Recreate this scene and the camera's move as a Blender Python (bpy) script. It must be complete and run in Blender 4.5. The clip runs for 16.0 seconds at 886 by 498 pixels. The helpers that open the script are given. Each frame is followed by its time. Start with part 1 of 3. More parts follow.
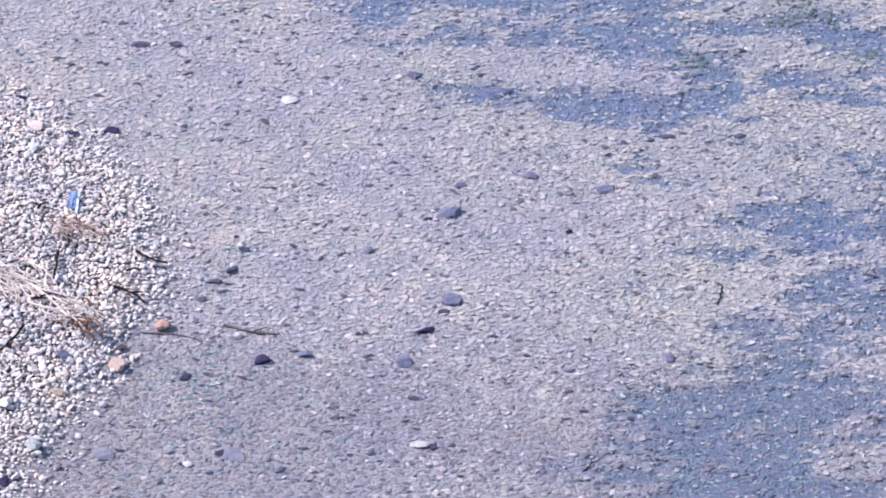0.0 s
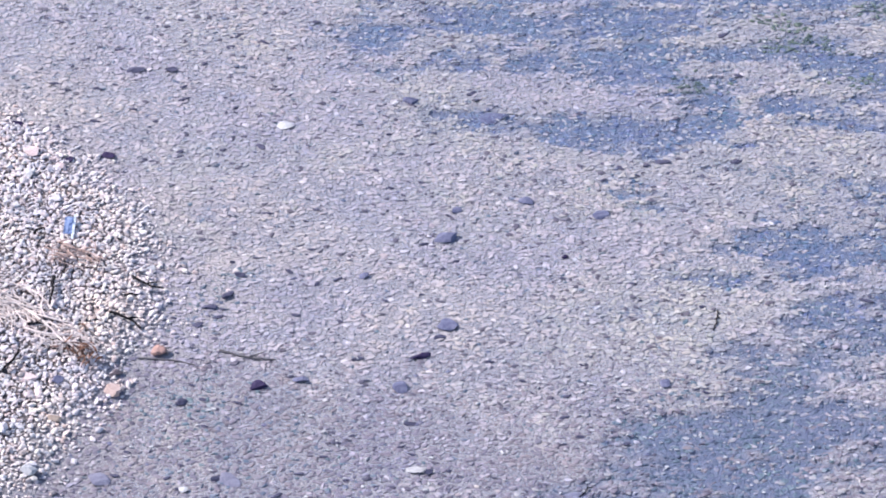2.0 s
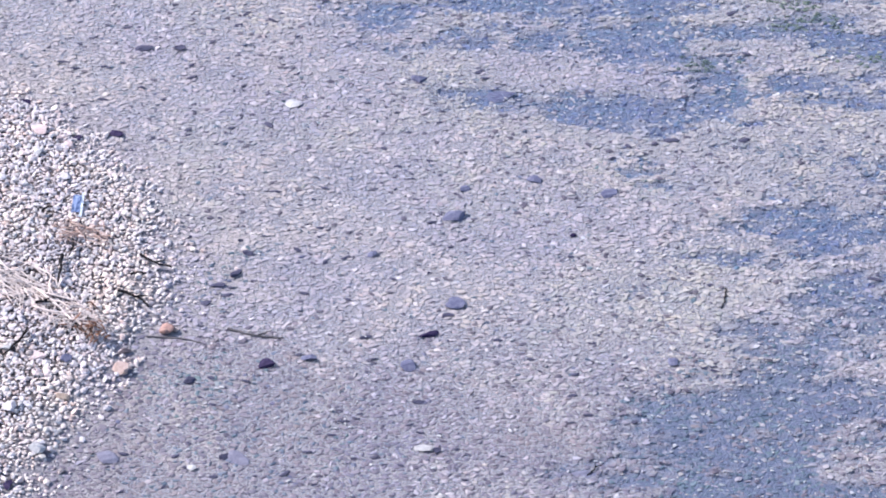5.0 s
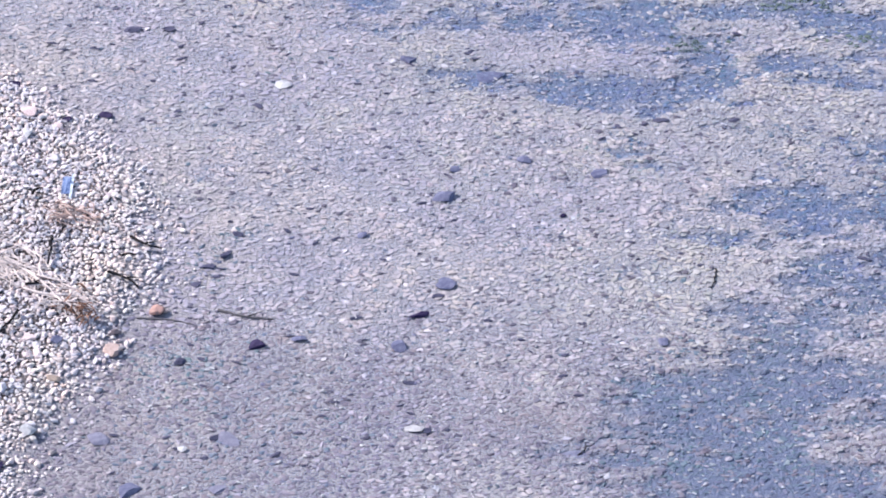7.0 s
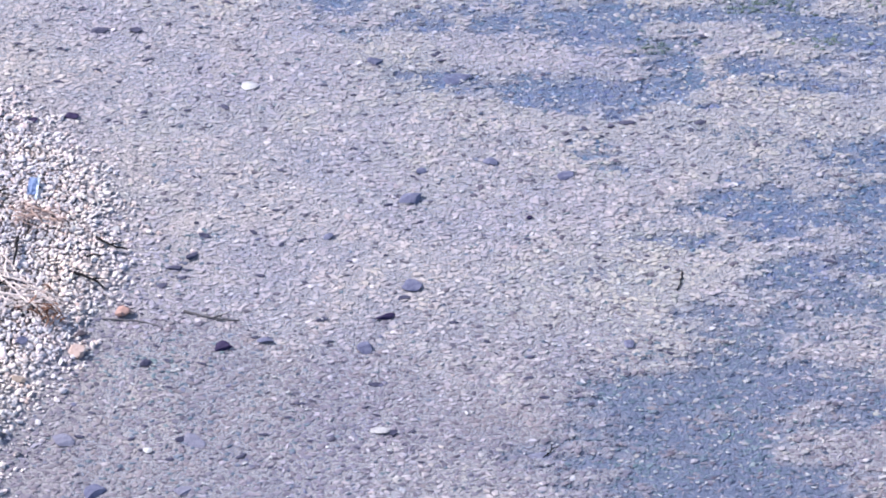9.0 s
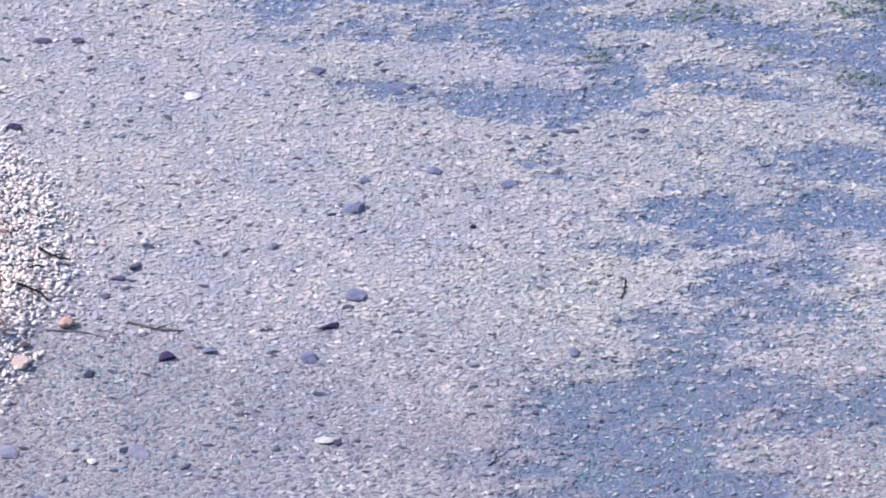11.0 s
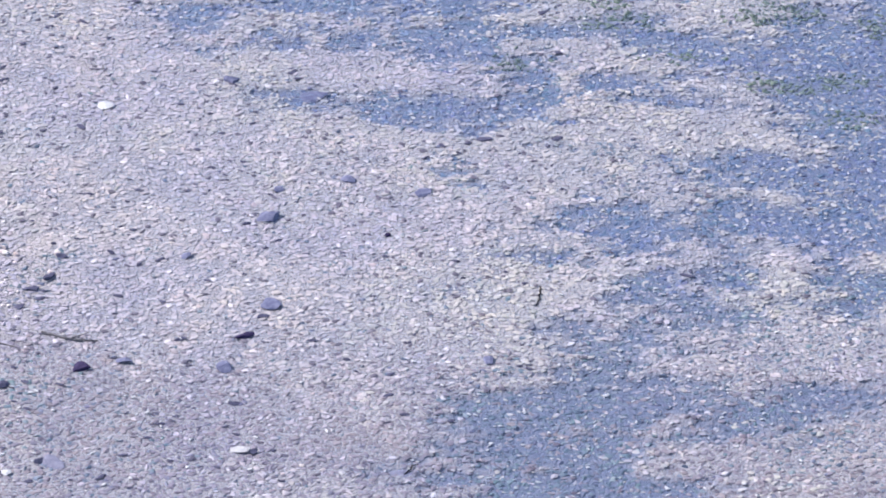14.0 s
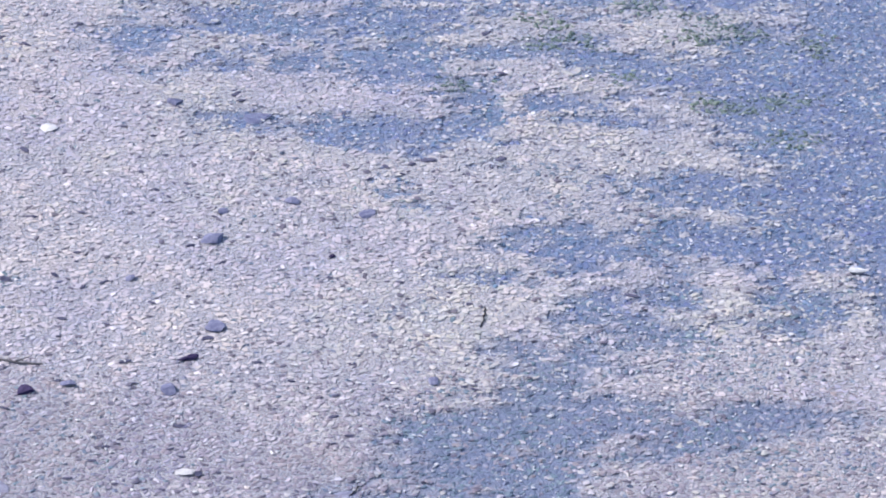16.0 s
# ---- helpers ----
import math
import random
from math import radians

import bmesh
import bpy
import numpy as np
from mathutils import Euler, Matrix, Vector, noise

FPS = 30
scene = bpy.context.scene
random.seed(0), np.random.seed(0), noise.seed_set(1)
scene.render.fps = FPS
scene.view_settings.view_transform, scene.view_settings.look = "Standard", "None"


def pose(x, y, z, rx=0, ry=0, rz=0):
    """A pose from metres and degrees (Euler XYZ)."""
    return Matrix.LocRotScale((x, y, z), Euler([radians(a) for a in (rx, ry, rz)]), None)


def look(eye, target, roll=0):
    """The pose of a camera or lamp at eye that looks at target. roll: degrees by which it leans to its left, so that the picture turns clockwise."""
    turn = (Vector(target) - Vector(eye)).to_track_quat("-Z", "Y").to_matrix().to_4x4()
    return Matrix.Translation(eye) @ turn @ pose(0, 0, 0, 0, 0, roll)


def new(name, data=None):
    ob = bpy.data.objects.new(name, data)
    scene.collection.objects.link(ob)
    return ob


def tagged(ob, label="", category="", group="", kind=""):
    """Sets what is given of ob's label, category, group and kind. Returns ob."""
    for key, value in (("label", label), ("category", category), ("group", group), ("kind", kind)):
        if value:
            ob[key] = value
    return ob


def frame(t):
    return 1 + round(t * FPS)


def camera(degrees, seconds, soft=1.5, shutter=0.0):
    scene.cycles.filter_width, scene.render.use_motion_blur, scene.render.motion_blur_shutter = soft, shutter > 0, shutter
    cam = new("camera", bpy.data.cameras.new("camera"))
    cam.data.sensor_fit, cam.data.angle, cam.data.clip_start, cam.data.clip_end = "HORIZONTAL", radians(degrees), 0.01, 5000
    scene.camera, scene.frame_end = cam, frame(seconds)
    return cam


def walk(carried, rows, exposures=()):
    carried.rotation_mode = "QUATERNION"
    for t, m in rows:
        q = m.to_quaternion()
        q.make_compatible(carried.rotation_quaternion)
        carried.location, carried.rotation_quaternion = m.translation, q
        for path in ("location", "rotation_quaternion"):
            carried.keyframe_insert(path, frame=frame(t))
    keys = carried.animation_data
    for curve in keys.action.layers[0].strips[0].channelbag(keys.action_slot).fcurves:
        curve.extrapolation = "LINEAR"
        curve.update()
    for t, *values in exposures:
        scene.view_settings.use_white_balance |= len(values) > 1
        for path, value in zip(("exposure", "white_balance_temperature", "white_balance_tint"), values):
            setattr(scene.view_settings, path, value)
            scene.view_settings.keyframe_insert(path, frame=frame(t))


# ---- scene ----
# The camera stands high over the river and turns slowly to its right: seconds, degrees down, turn to the left, lean.
cam = camera(16.0, 16.0, soft=1.9)
EYE = (0.0, -8.792, 6.869)
ROWS = [
    (0.0, 38.000, 0.000, 0.000),
    (0.5, 37.792, -0.307, 0.095),
    (1.0, 37.438, -0.348, 0.154),
    (1.5, 37.449, -0.296, 0.082),
    (2.0, 37.537, -0.091, 0.051),
    (2.5, 37.632, -0.015, 0.024),
    (3.0, 37.692, 0.030, -0.018),
    (3.5, 37.575, 0.035, -0.053),
    (4.0, 37.705, -0.069, -0.019),
    (4.5, 37.932, 0.191, -0.130),
    (5.0, 37.931, 0.095, -0.049),
    (5.2, 38.134, 0.085, -0.012),
    (7.5, 38.307, -0.228, -0.007),
    (8.0, 38.354, -0.322, 0.096),
    (8.5, 38.389, -0.450, 0.176),
    (9.0, 38.249, -0.916, 0.547),
    (9.2, 38.265, -0.971, 0.428),
    (11.3, 37.957, -2.337, 1.113),
    (11.5, 37.881, -2.389, 1.074),
    (12.0, 37.971, -2.651, 1.224),
    (12.5, 37.828, -3.202, 1.471),
    (13.0, 37.803, -3.664, 1.657),
    (13.5, 37.770, -3.908, 1.820),
    (14.0, 37.874, -4.172, 2.017),
    (14.5, 37.483, -4.148, 1.868),
    (15.0, 37.639, -4.521, 2.005),
    (15.5, 37.538, -4.842, 2.252),
    (16.0, 37.453, -5.430, 2.519),
]


def aim(down, turn, lean):
    return pose(*EYE, 0, 0, turn) @ pose(0, 0, 0, 90 - down) @ pose(0, 0, 0, 0, 0, lean)


walk(cam, [(t, aim(down, turn, lean)) for t, down, turn, lean in ROWS], [(0, 0.75, 6230, 16), (9, 0.80, 6230, 15), (16, 0.86, 6230, 14)])

# ---- world and sun ----
SUN = Vector((-1.0, 0.42, 0.92)).normalized()
world = bpy.data.worlds.new("sky")
scene.world = world
world.use_nodes = True
wt = world.node_tree
sky = wt.nodes.new("ShaderNodeTexSky")
sky.sky_type, sky.sun_disc = "NISHITA", False
sky.sun_elevation, sky.sun_rotation = math.asin(SUN.z), math.atan2(SUN.x, SUN.y)
wt.links.new(sky.outputs[0], wt.nodes["Background"].inputs[0])
wt.nodes["Background"].inputs[1].default_value = 0.15
sun_data = bpy.data.lights.new("sun", "SUN")
sun_data.energy, sun_data.angle, sun_data.color = 4.6, radians(0.53), (1.0, 0.96, 0.91)
sun = new("sun", sun_data)
sun.matrix_world = look(SUN * 40, (0, 0, 0))


# ---- materials ----
class Nodes:
    """A short way to write node trees."""

    def __init__(self, name):
        self.mat = bpy.data.materials.new(name)
        self.mat.use_nodes = True
        self.tree = self.mat.node_tree
        self.shader = self.tree.nodes["Principled BSDF"]
        self.out = self.tree.nodes["Material Output"]
        self.where = self.node("ShaderNodeTexCoord").outputs["Object"]

    def node(self, kind, **inputs):
        n = self.tree.nodes.new(kind)
        for key, value in inputs.items():
            self.put(n.inputs[key.replace("_", " ")], value)
        return n

    def put(self, socket, value):
        if isinstance(value, bpy.types.NodeSocket):
            self.tree.links.new(value, socket)
        else:
            socket.default_value = value

    def noise(self, scale, detail=3.0, stretch=None, rough=0.55):
        where = self.where
        if stretch:
            m = self.node("ShaderNodeMapping", Vector=where)
            m.inputs["Scale"].default_value = stretch
            where = m.outputs[0]
        return self.node("ShaderNodeTexNoise", Vector=where, Scale=scale, Detail=detail, Roughness=rough).outputs["Fac"]

    def ramp(self, fac, stops, hard=False):
        r = self.node("ShaderNodeValToRGB", Fac=fac)
        r.color_ramp.interpolation = "CONSTANT" if hard else "LINEAR"
        e = r.color_ramp.elements
        while len(e) < len(stops):
            e.new(0.5)
        for k, (p, c) in enumerate(stops):
            e[k].position, e[k].color = p, (*c, 1)
        return r.outputs[0]

    def mix(self, fac, a, b, how="MIX"):
        m = self.node("ShaderNodeMix")
        m.data_type, m.blend_type = "RGBA", how
        self.put(m.inputs["Factor"], fac)
        for socket, value in ((m.inputs[6], a), (m.inputs[7], b)):
            self.put(socket, (*value, 1) if isinstance(value, tuple) and len(value) == 3 else value)
        return m.outputs[2]

    def math(self, how, a, b=0.0):
        m = self.node("ShaderNodeMath")
        m.operation = how
        self.put(m.inputs[0], a)
        self.put(m.inputs[1], b)
        return m.outputs[0]

    def bump(self, fac, strength, distance):
        return self.node("ShaderNodeBump", Height=fac, Strength=strength, Distance=distance).outputs[0]

    def finish(self, colour, rough, normal=None, gloss=0.4):
        self.put(self.shader.inputs["Base Color"], (*colour, 1) if isinstance(colour, tuple) else colour)
        self.put(self.shader.inputs["Roughness"], rough)
        self.put(self.shader.inputs["Specular IOR Level"], gloss)
        if normal:
            self.put(self.shader.inputs["Normal"], normal)
        return self.mat


def pebble_material(name, stops, rough, islands=True, gloss=0.4, cool=(0.90, 0.90, 0.97), warm=(1.07, 1.05, 0.97), scale=1.3):
    """Mixed pebbles: one colour a stone, speckled and stained."""
    n = Nodes(name)
    pick = n.node("ShaderNodeNewGeometry").outputs["Random Per Island"] if islands else n.node("ShaderNodeObjectInfo").outputs["Random"]
    base = n.ramp(pick, stops, hard=True)
    speck = n.ramp(n.noise(420, 3), [(0.3, (0.72, 0.72, 0.72)), (0.62, (1.1, 1.1, 1.1))])
    stain = n.ramp(n.noise(11, 4), [(0.35, (0.82, 0.84, 0.88)), (0.65, (1.08, 1.04, 1.0))])
    drift = n.ramp(n.noise(scale, 3), [(0.36, cool), (0.64, warm)])
    colour = n.mix(1.0, n.mix(1.0, n.mix(1.0, base, speck, "MULTIPLY"), stain, "MULTIPLY"), drift, "MULTIPLY")
    return n.finish(colour, rough, n.bump(n.noise(300, 4), 0.35, 0.002), gloss)


def stone_material(name, tone, second, rough=0.6, vein=55, gloss=0.35):
    n = Nodes(name)
    body = n.mix(n.ramp(n.noise(vein, 5), [(0.38, (0, 0, 0)), (0.66, (1, 1, 1))]), tone, second)
    grain = n.ramp(n.noise(500, 2), [(0.3, (0.7, 0.7, 0.7)), (0.7, (1.12, 1.12, 1.12))])
    return n.finish(n.mix(1.0, body, grain, "MULTIPLY"), rough, n.bump(n.noise(160, 5), 0.4, 0.003), gloss)


def plant_material(name, tone, second, rough=0.8):
    n = Nodes(name)
    body = n.mix(n.noise(60, 4, (1, 1, 0.4)), tone, second)
    shade = n.ramp(n.node("ShaderNodeObjectInfo").outputs["Random"], [(0, (0.75, 0.75, 0.75)), (1, (1.15, 1.12, 1.08))])
    return n.finish(n.mix(1.0, body, shade, "MULTIPLY"), rough, n.bump(n.noise(400, 3), 0.3, 0.001), 0.12)


DRY = pebble_material("dry_pebbles", [
    (0.0, (0.634, 0.577, 0.553)), (0.16, (0.666, 0.619, 0.594)), (0.32, (0.580, 0.531, 0.508)), (0.43, (0.649, 0.560, 0.540)), (0.53, (0.611, 0.580, 0.536)),
    (0.63, (0.525, 0.484, 0.471)), (0.70, (0.683, 0.643, 0.623)), (0.81, (0.601, 0.507, 0.460)), (0.88, (0.277, 0.253, 0.252)), (0.91, (0.536, 0.429, 0.389)), (0.96, (0.448, 0.404, 0.389))], 0.85, warm=(1.05, 1.0, 0.96), scale=4.0)
DRY_SINGLE = pebble_material("dry_pebble_singles", [
    (0.0, (0.601, 0.550, 0.528)), (0.22, (0.669, 0.622, 0.596)), (0.42, (0.506, 0.468, 0.457)), (0.56, (0.642, 0.553, 0.531)),
    (0.70, (0.683, 0.651, 0.633)), (0.84, (0.587, 0.557, 0.498)), (0.93, (0.240, 0.222, 0.226))], 0.85, islands=False)
WET = pebble_material("pale_river_pebbles", [
    (0.0, (0.344, 0.318, 0.347)), (0.22, (0.362, 0.335, 0.362)), (0.42, (0.330, 0.305, 0.337)), (0.55, (0.355, 0.324, 0.339)), (0.64, (0.339, 0.315, 0.320)),
    (0.70, (0.378, 0.351, 0.377)), (0.81, (0.300, 0.276, 0.303)), (0.875, (0.475, 0.446, 0.472)), (0.910, (0.104, 0.094, 0.124)), (0.97, (0.361, 0.310, 0.325))], 0.6, gloss=0.2, scale=1.6)
SANDY = pebble_material("sandy_river_pebbles", [
    (0.0, (0.332, 0.321, 0.322)), (0.22, (0.352, 0.339, 0.343)), (0.42, (0.316, 0.306, 0.307)), (0.55, (0.341, 0.319, 0.318)), (0.64, (0.321, 0.318, 0.307)),
    (0.71, (0.374, 0.362, 0.374)), (0.81, (0.284, 0.274, 0.288)), (0.89, (0.452, 0.444, 0.469)), (0.915, (0.102, 0.092, 0.123))], 0.6, gloss=0.2, scale=1.6)
# Silt-dusted stones, whose darker tone also paints the dimmer near side.
SILT_FALLOFF = pebble_material("silt_falloff_pebbles", [
    (0.0, (0.199, 0.177, 0.211)), (0.22, (0.221, 0.200, 0.228)), (0.42, (0.181, 0.166, 0.201)), (0.58, (0.209, 0.183, 0.200)),
    (0.72, (0.237, 0.213, 0.244)), (0.83, (0.144, 0.125, 0.153)), (0.89, (0.345, 0.318, 0.357)), (0.945, (0.091, 0.081, 0.107))], 0.6, gloss=0.2)
# Algae-dark stones; the blue of reflected sky is mixed into their colour.
COATED_SKY = pebble_material("sky_tinted_coated_pebbles", [
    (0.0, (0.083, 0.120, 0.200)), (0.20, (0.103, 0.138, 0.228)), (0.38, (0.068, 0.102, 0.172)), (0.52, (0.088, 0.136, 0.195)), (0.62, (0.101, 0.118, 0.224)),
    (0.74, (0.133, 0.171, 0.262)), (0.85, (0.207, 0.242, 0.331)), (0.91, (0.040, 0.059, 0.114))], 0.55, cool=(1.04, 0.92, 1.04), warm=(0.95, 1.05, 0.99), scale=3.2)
# Greyer copy for nearer stones: less sky reflection mixed into the colour.
COATED_LESS_SKY = pebble_material("less_sky_coated_pebbles", [
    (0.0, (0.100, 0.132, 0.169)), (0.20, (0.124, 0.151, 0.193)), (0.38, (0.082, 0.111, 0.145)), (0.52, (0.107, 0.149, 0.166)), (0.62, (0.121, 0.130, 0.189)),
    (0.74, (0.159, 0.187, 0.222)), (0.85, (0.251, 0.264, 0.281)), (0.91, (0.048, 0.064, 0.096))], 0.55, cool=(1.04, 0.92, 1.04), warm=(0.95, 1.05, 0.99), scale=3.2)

n = Nodes("gravel_ground")
fine = n.ramp(n.noise(130, 4, (0.6, 1, 1)), [(0.30, (0.12, 0.112, 0.124)), (0.45, (0.245, 0.230, 0.243)), (0.7, (0.33, 0.312, 0.322))])
wide = n.ramp(n.noise(3, 4), [(0.35, (0.85, 0.85, 0.88)), (0.65, (1.08, 1.05, 1.0))])
clean = n.mix(1.0, fine, wide, "MULTIPLY")
# Dark bed mud, with the blue of reflected sky painted in.
mud_sky = n.ramp(n.noise(70, 4, (0.5, 1, 1)), [(0.3, (0.085, 0.102, 0.158)), (0.7, (0.138, 0.152, 0.215))])
# Shade in the gaps between bank pebbles, painted as near-black ground.
gap_shade = n.ramp(n.noise(90, 4), [(0.32, (0.035, 0.028, 0.03)), (0.68, (0.17, 0.14, 0.135))])
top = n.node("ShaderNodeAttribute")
top.attribute_name = "gap_shade"
mask = n.node("ShaderNodeAttribute")
mask.attribute_name = "silt"
GROUND = n.finish(n.mix(top.outputs["Fac"], n.mix(mask.outputs["Fac"], clean, mud_sky), gap_shade), 0.8, n.bump(n.noise(110, 5), 0.8, 0.012))

n = Nodes("river_water")
ripple = n.math("ADD", n.math("MULTIPLY", n.noise(9, 3, (1, 2.2, 1)), 0.6), n.math("MULTIPLY", n.noise(34, 3, (0.7, 2.0, 1)), 0.35))
bumpy = n.bump(ripple, 0.55, 0.03)
clear = n.node("ShaderNodeBsdfTransparent", Color=(0.95, 0.965, 0.99, 1))
shine = n.node("ShaderNodeBsdfGlossy", Color=(1, 1, 1, 1), Roughness=0.12, Normal=bumpy)
edge_on = n.node("ShaderNodeLayerWeight", Blend=0.5, Normal=bumpy).outputs["Facing"]
both = n.node("ShaderNodeMixShader", Fac=n.math("ADD", 0.02, n.math("MULTIPLY", n.math("POWER", edge_on, 5.0), 0.98)))
n.put(both.inputs[1], clear.outputs[0])
n.put(both.inputs[2], shine.outputs[0])
n.put(n.out.inputs["Surface"], both.outputs[0])
WATER = n.mat

WHITE_STONE = stone_material("white_quartz", (0.50, 0.487, 0.487), (0.38, 0.372, 0.382), 0.7, gloss=0.2)
PALE_STONE = stone_material("pale_stone", (0.40, 0.388, 0.39), (0.31, 0.30, 0.312), 0.7, gloss=0.2)
BLACK_STONE = stone_material("black_stone", (0.020, 0.013, 0.044), (0.040, 0.029, 0.072), 0.7, gloss=0.1)
DUSK_STONE = stone_material("dusky_stone", (0.050, 0.048, 0.082), (0.095, 0.092, 0.140), 0.7, gloss=0.1)
SLATE_STONE = stone_material("slate_stone", (0.085, 0.088, 0.150), (0.150, 0.152, 0.225), 0.7, gloss=0.15)
GREY_STONE = stone_material("grey_stone", (0.47, 0.43, 0.45), (0.55, 0.515, 0.53), 0.9, gloss=0.15)
ORANGE_STONE = stone_material("orange_stone", (0.30, 0.172, 0.143), (0.37, 0.225, 0.192))
BUFF_STONE = stone_material("buff_stone", (0.40, 0.285, 0.245), (0.50, 0.38, 0.34))
TAN_STONE = stone_material("tan_stone", (0.28, 0.21, 0.165), (0.36, 0.285, 0.225))
BROWN_STONE = stone_material("brown_stone", (0.10, 0.075, 0.085), (0.15, 0.115, 0.12))
LAVENDER_STONE = stone_material("lavender_stone", (0.15, 0.145, 0.20), (0.21, 0.205, 0.265), 0.7, gloss=0.2)
PINK_STONE = stone_material("pink_stone", (0.52, 0.395, 0.385), (0.60, 0.49, 0.475), 0.85, gloss=0.15)
BARK = plant_material("dark_bark", (0.010, 0.009, 0.011), (0.025, 0.021, 0.023))
SODDEN = plant_material("sodden_wood", (0.075, 0.07, 0.08), (0.15, 0.14, 0.145))
STRAW = plant_material("bleached_straw", (0.56, 0.47, 0.44), (0.72, 0.64, 0.61))
RUST_LEAF = plant_material("rusty_leaf", (0.10, 0.050, 0.036), (0.26, 0.145, 0.105))
RED_GRASS = plant_material("reddish_grass", (0.30, 0.20, 0.175), (0.46, 0.35, 0.31))
WEEDY = pebble_material("weed_covered_pebbles", [
    (0.0, (0.078, 0.108, 0.092)), (0.3, (0.103, 0.138, 0.108)), (0.6, (0.061, 0.091, 0.084)), (0.8, (0.126, 0.160, 0.125)), (0.93, (0.199, 0.232, 0.200))], 0.6)
BLUE_FILM = stone_material("blue_plastic", (0.12, 0.175, 0.33), (0.18, 0.24, 0.40), 0.5, 30)
PALE_FILM = stone_material("pale_plastic", (0.46, 0.52, 0.62), (0.58, 0.62, 0.70), 0.35, 30)

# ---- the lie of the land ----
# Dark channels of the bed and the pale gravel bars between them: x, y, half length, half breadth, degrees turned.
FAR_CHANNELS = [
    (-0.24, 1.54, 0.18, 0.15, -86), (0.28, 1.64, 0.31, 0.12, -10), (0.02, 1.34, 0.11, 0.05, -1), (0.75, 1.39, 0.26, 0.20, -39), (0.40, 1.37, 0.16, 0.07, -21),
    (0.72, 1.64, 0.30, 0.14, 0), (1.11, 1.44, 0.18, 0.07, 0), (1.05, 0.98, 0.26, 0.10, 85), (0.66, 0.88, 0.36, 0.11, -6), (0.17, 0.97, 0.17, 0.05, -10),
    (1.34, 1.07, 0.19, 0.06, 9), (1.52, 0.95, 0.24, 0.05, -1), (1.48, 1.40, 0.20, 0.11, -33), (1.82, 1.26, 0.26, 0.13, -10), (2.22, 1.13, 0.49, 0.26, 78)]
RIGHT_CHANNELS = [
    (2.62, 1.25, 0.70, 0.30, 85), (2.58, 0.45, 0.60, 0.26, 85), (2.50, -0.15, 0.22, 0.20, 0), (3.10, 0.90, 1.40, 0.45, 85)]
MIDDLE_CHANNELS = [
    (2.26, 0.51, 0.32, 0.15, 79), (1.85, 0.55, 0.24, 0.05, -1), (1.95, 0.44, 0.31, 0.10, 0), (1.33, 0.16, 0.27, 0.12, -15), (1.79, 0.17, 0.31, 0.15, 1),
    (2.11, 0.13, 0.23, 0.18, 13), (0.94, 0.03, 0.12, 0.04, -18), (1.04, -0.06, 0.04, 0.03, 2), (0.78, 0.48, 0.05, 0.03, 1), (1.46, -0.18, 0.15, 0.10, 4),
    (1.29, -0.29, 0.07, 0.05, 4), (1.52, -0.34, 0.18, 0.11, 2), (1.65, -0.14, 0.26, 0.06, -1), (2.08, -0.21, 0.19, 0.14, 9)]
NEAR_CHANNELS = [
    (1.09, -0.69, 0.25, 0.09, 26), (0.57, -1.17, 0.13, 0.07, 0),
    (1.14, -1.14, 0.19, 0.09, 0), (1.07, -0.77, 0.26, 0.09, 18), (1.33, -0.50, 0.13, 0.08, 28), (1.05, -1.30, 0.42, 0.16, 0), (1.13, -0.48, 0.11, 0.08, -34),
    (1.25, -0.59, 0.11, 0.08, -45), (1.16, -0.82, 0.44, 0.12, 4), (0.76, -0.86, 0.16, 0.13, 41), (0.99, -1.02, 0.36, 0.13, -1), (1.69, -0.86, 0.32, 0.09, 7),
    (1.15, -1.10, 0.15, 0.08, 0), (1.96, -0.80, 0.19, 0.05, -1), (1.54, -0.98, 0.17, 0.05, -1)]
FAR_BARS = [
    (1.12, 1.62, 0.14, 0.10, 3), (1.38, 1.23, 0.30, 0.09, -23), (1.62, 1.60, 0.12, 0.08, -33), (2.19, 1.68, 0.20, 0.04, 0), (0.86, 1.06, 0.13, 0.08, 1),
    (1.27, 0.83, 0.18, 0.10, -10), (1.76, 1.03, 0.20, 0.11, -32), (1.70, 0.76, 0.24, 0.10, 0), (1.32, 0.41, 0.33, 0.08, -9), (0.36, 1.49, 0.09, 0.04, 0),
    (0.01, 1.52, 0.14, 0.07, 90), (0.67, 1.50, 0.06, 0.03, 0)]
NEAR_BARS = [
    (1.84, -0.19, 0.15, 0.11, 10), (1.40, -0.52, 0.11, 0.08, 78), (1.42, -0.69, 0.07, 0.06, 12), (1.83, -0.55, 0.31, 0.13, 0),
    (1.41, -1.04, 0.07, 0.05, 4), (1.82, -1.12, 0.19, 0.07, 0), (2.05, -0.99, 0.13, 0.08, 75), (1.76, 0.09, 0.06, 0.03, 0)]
# Thinner bluish coating on the pale gravel.
TINTED = [
    (1.60, 0.56, 0.36, 0.09, 0), (1.30, 0.62, 0.20, 0.06, 0),
    (-0.80, -0.18, 0.10, 0.16, 0), (-0.72, 0.00, 0.12, 0.08, 0), (0.76, 0.47, 0.12, 0.09, 0), (0.31, 0.45, 0.09, 0.05, 0), (-0.85, -0.67, 0.22, 0.10, 0),
    (0.68, -0.20, 0.14, 0.06, 10), (0.80, -0.62, 0.12, 0.07, 20), (1.85, -0.52, 0.36, 0.17, 0), (1.90, -1.05, 0.36, 0.16, 0), (1.55, 0.42, 0.40, 0.12, 0),
    (1.40, -0.45, 0.14, 0.12, 0)]
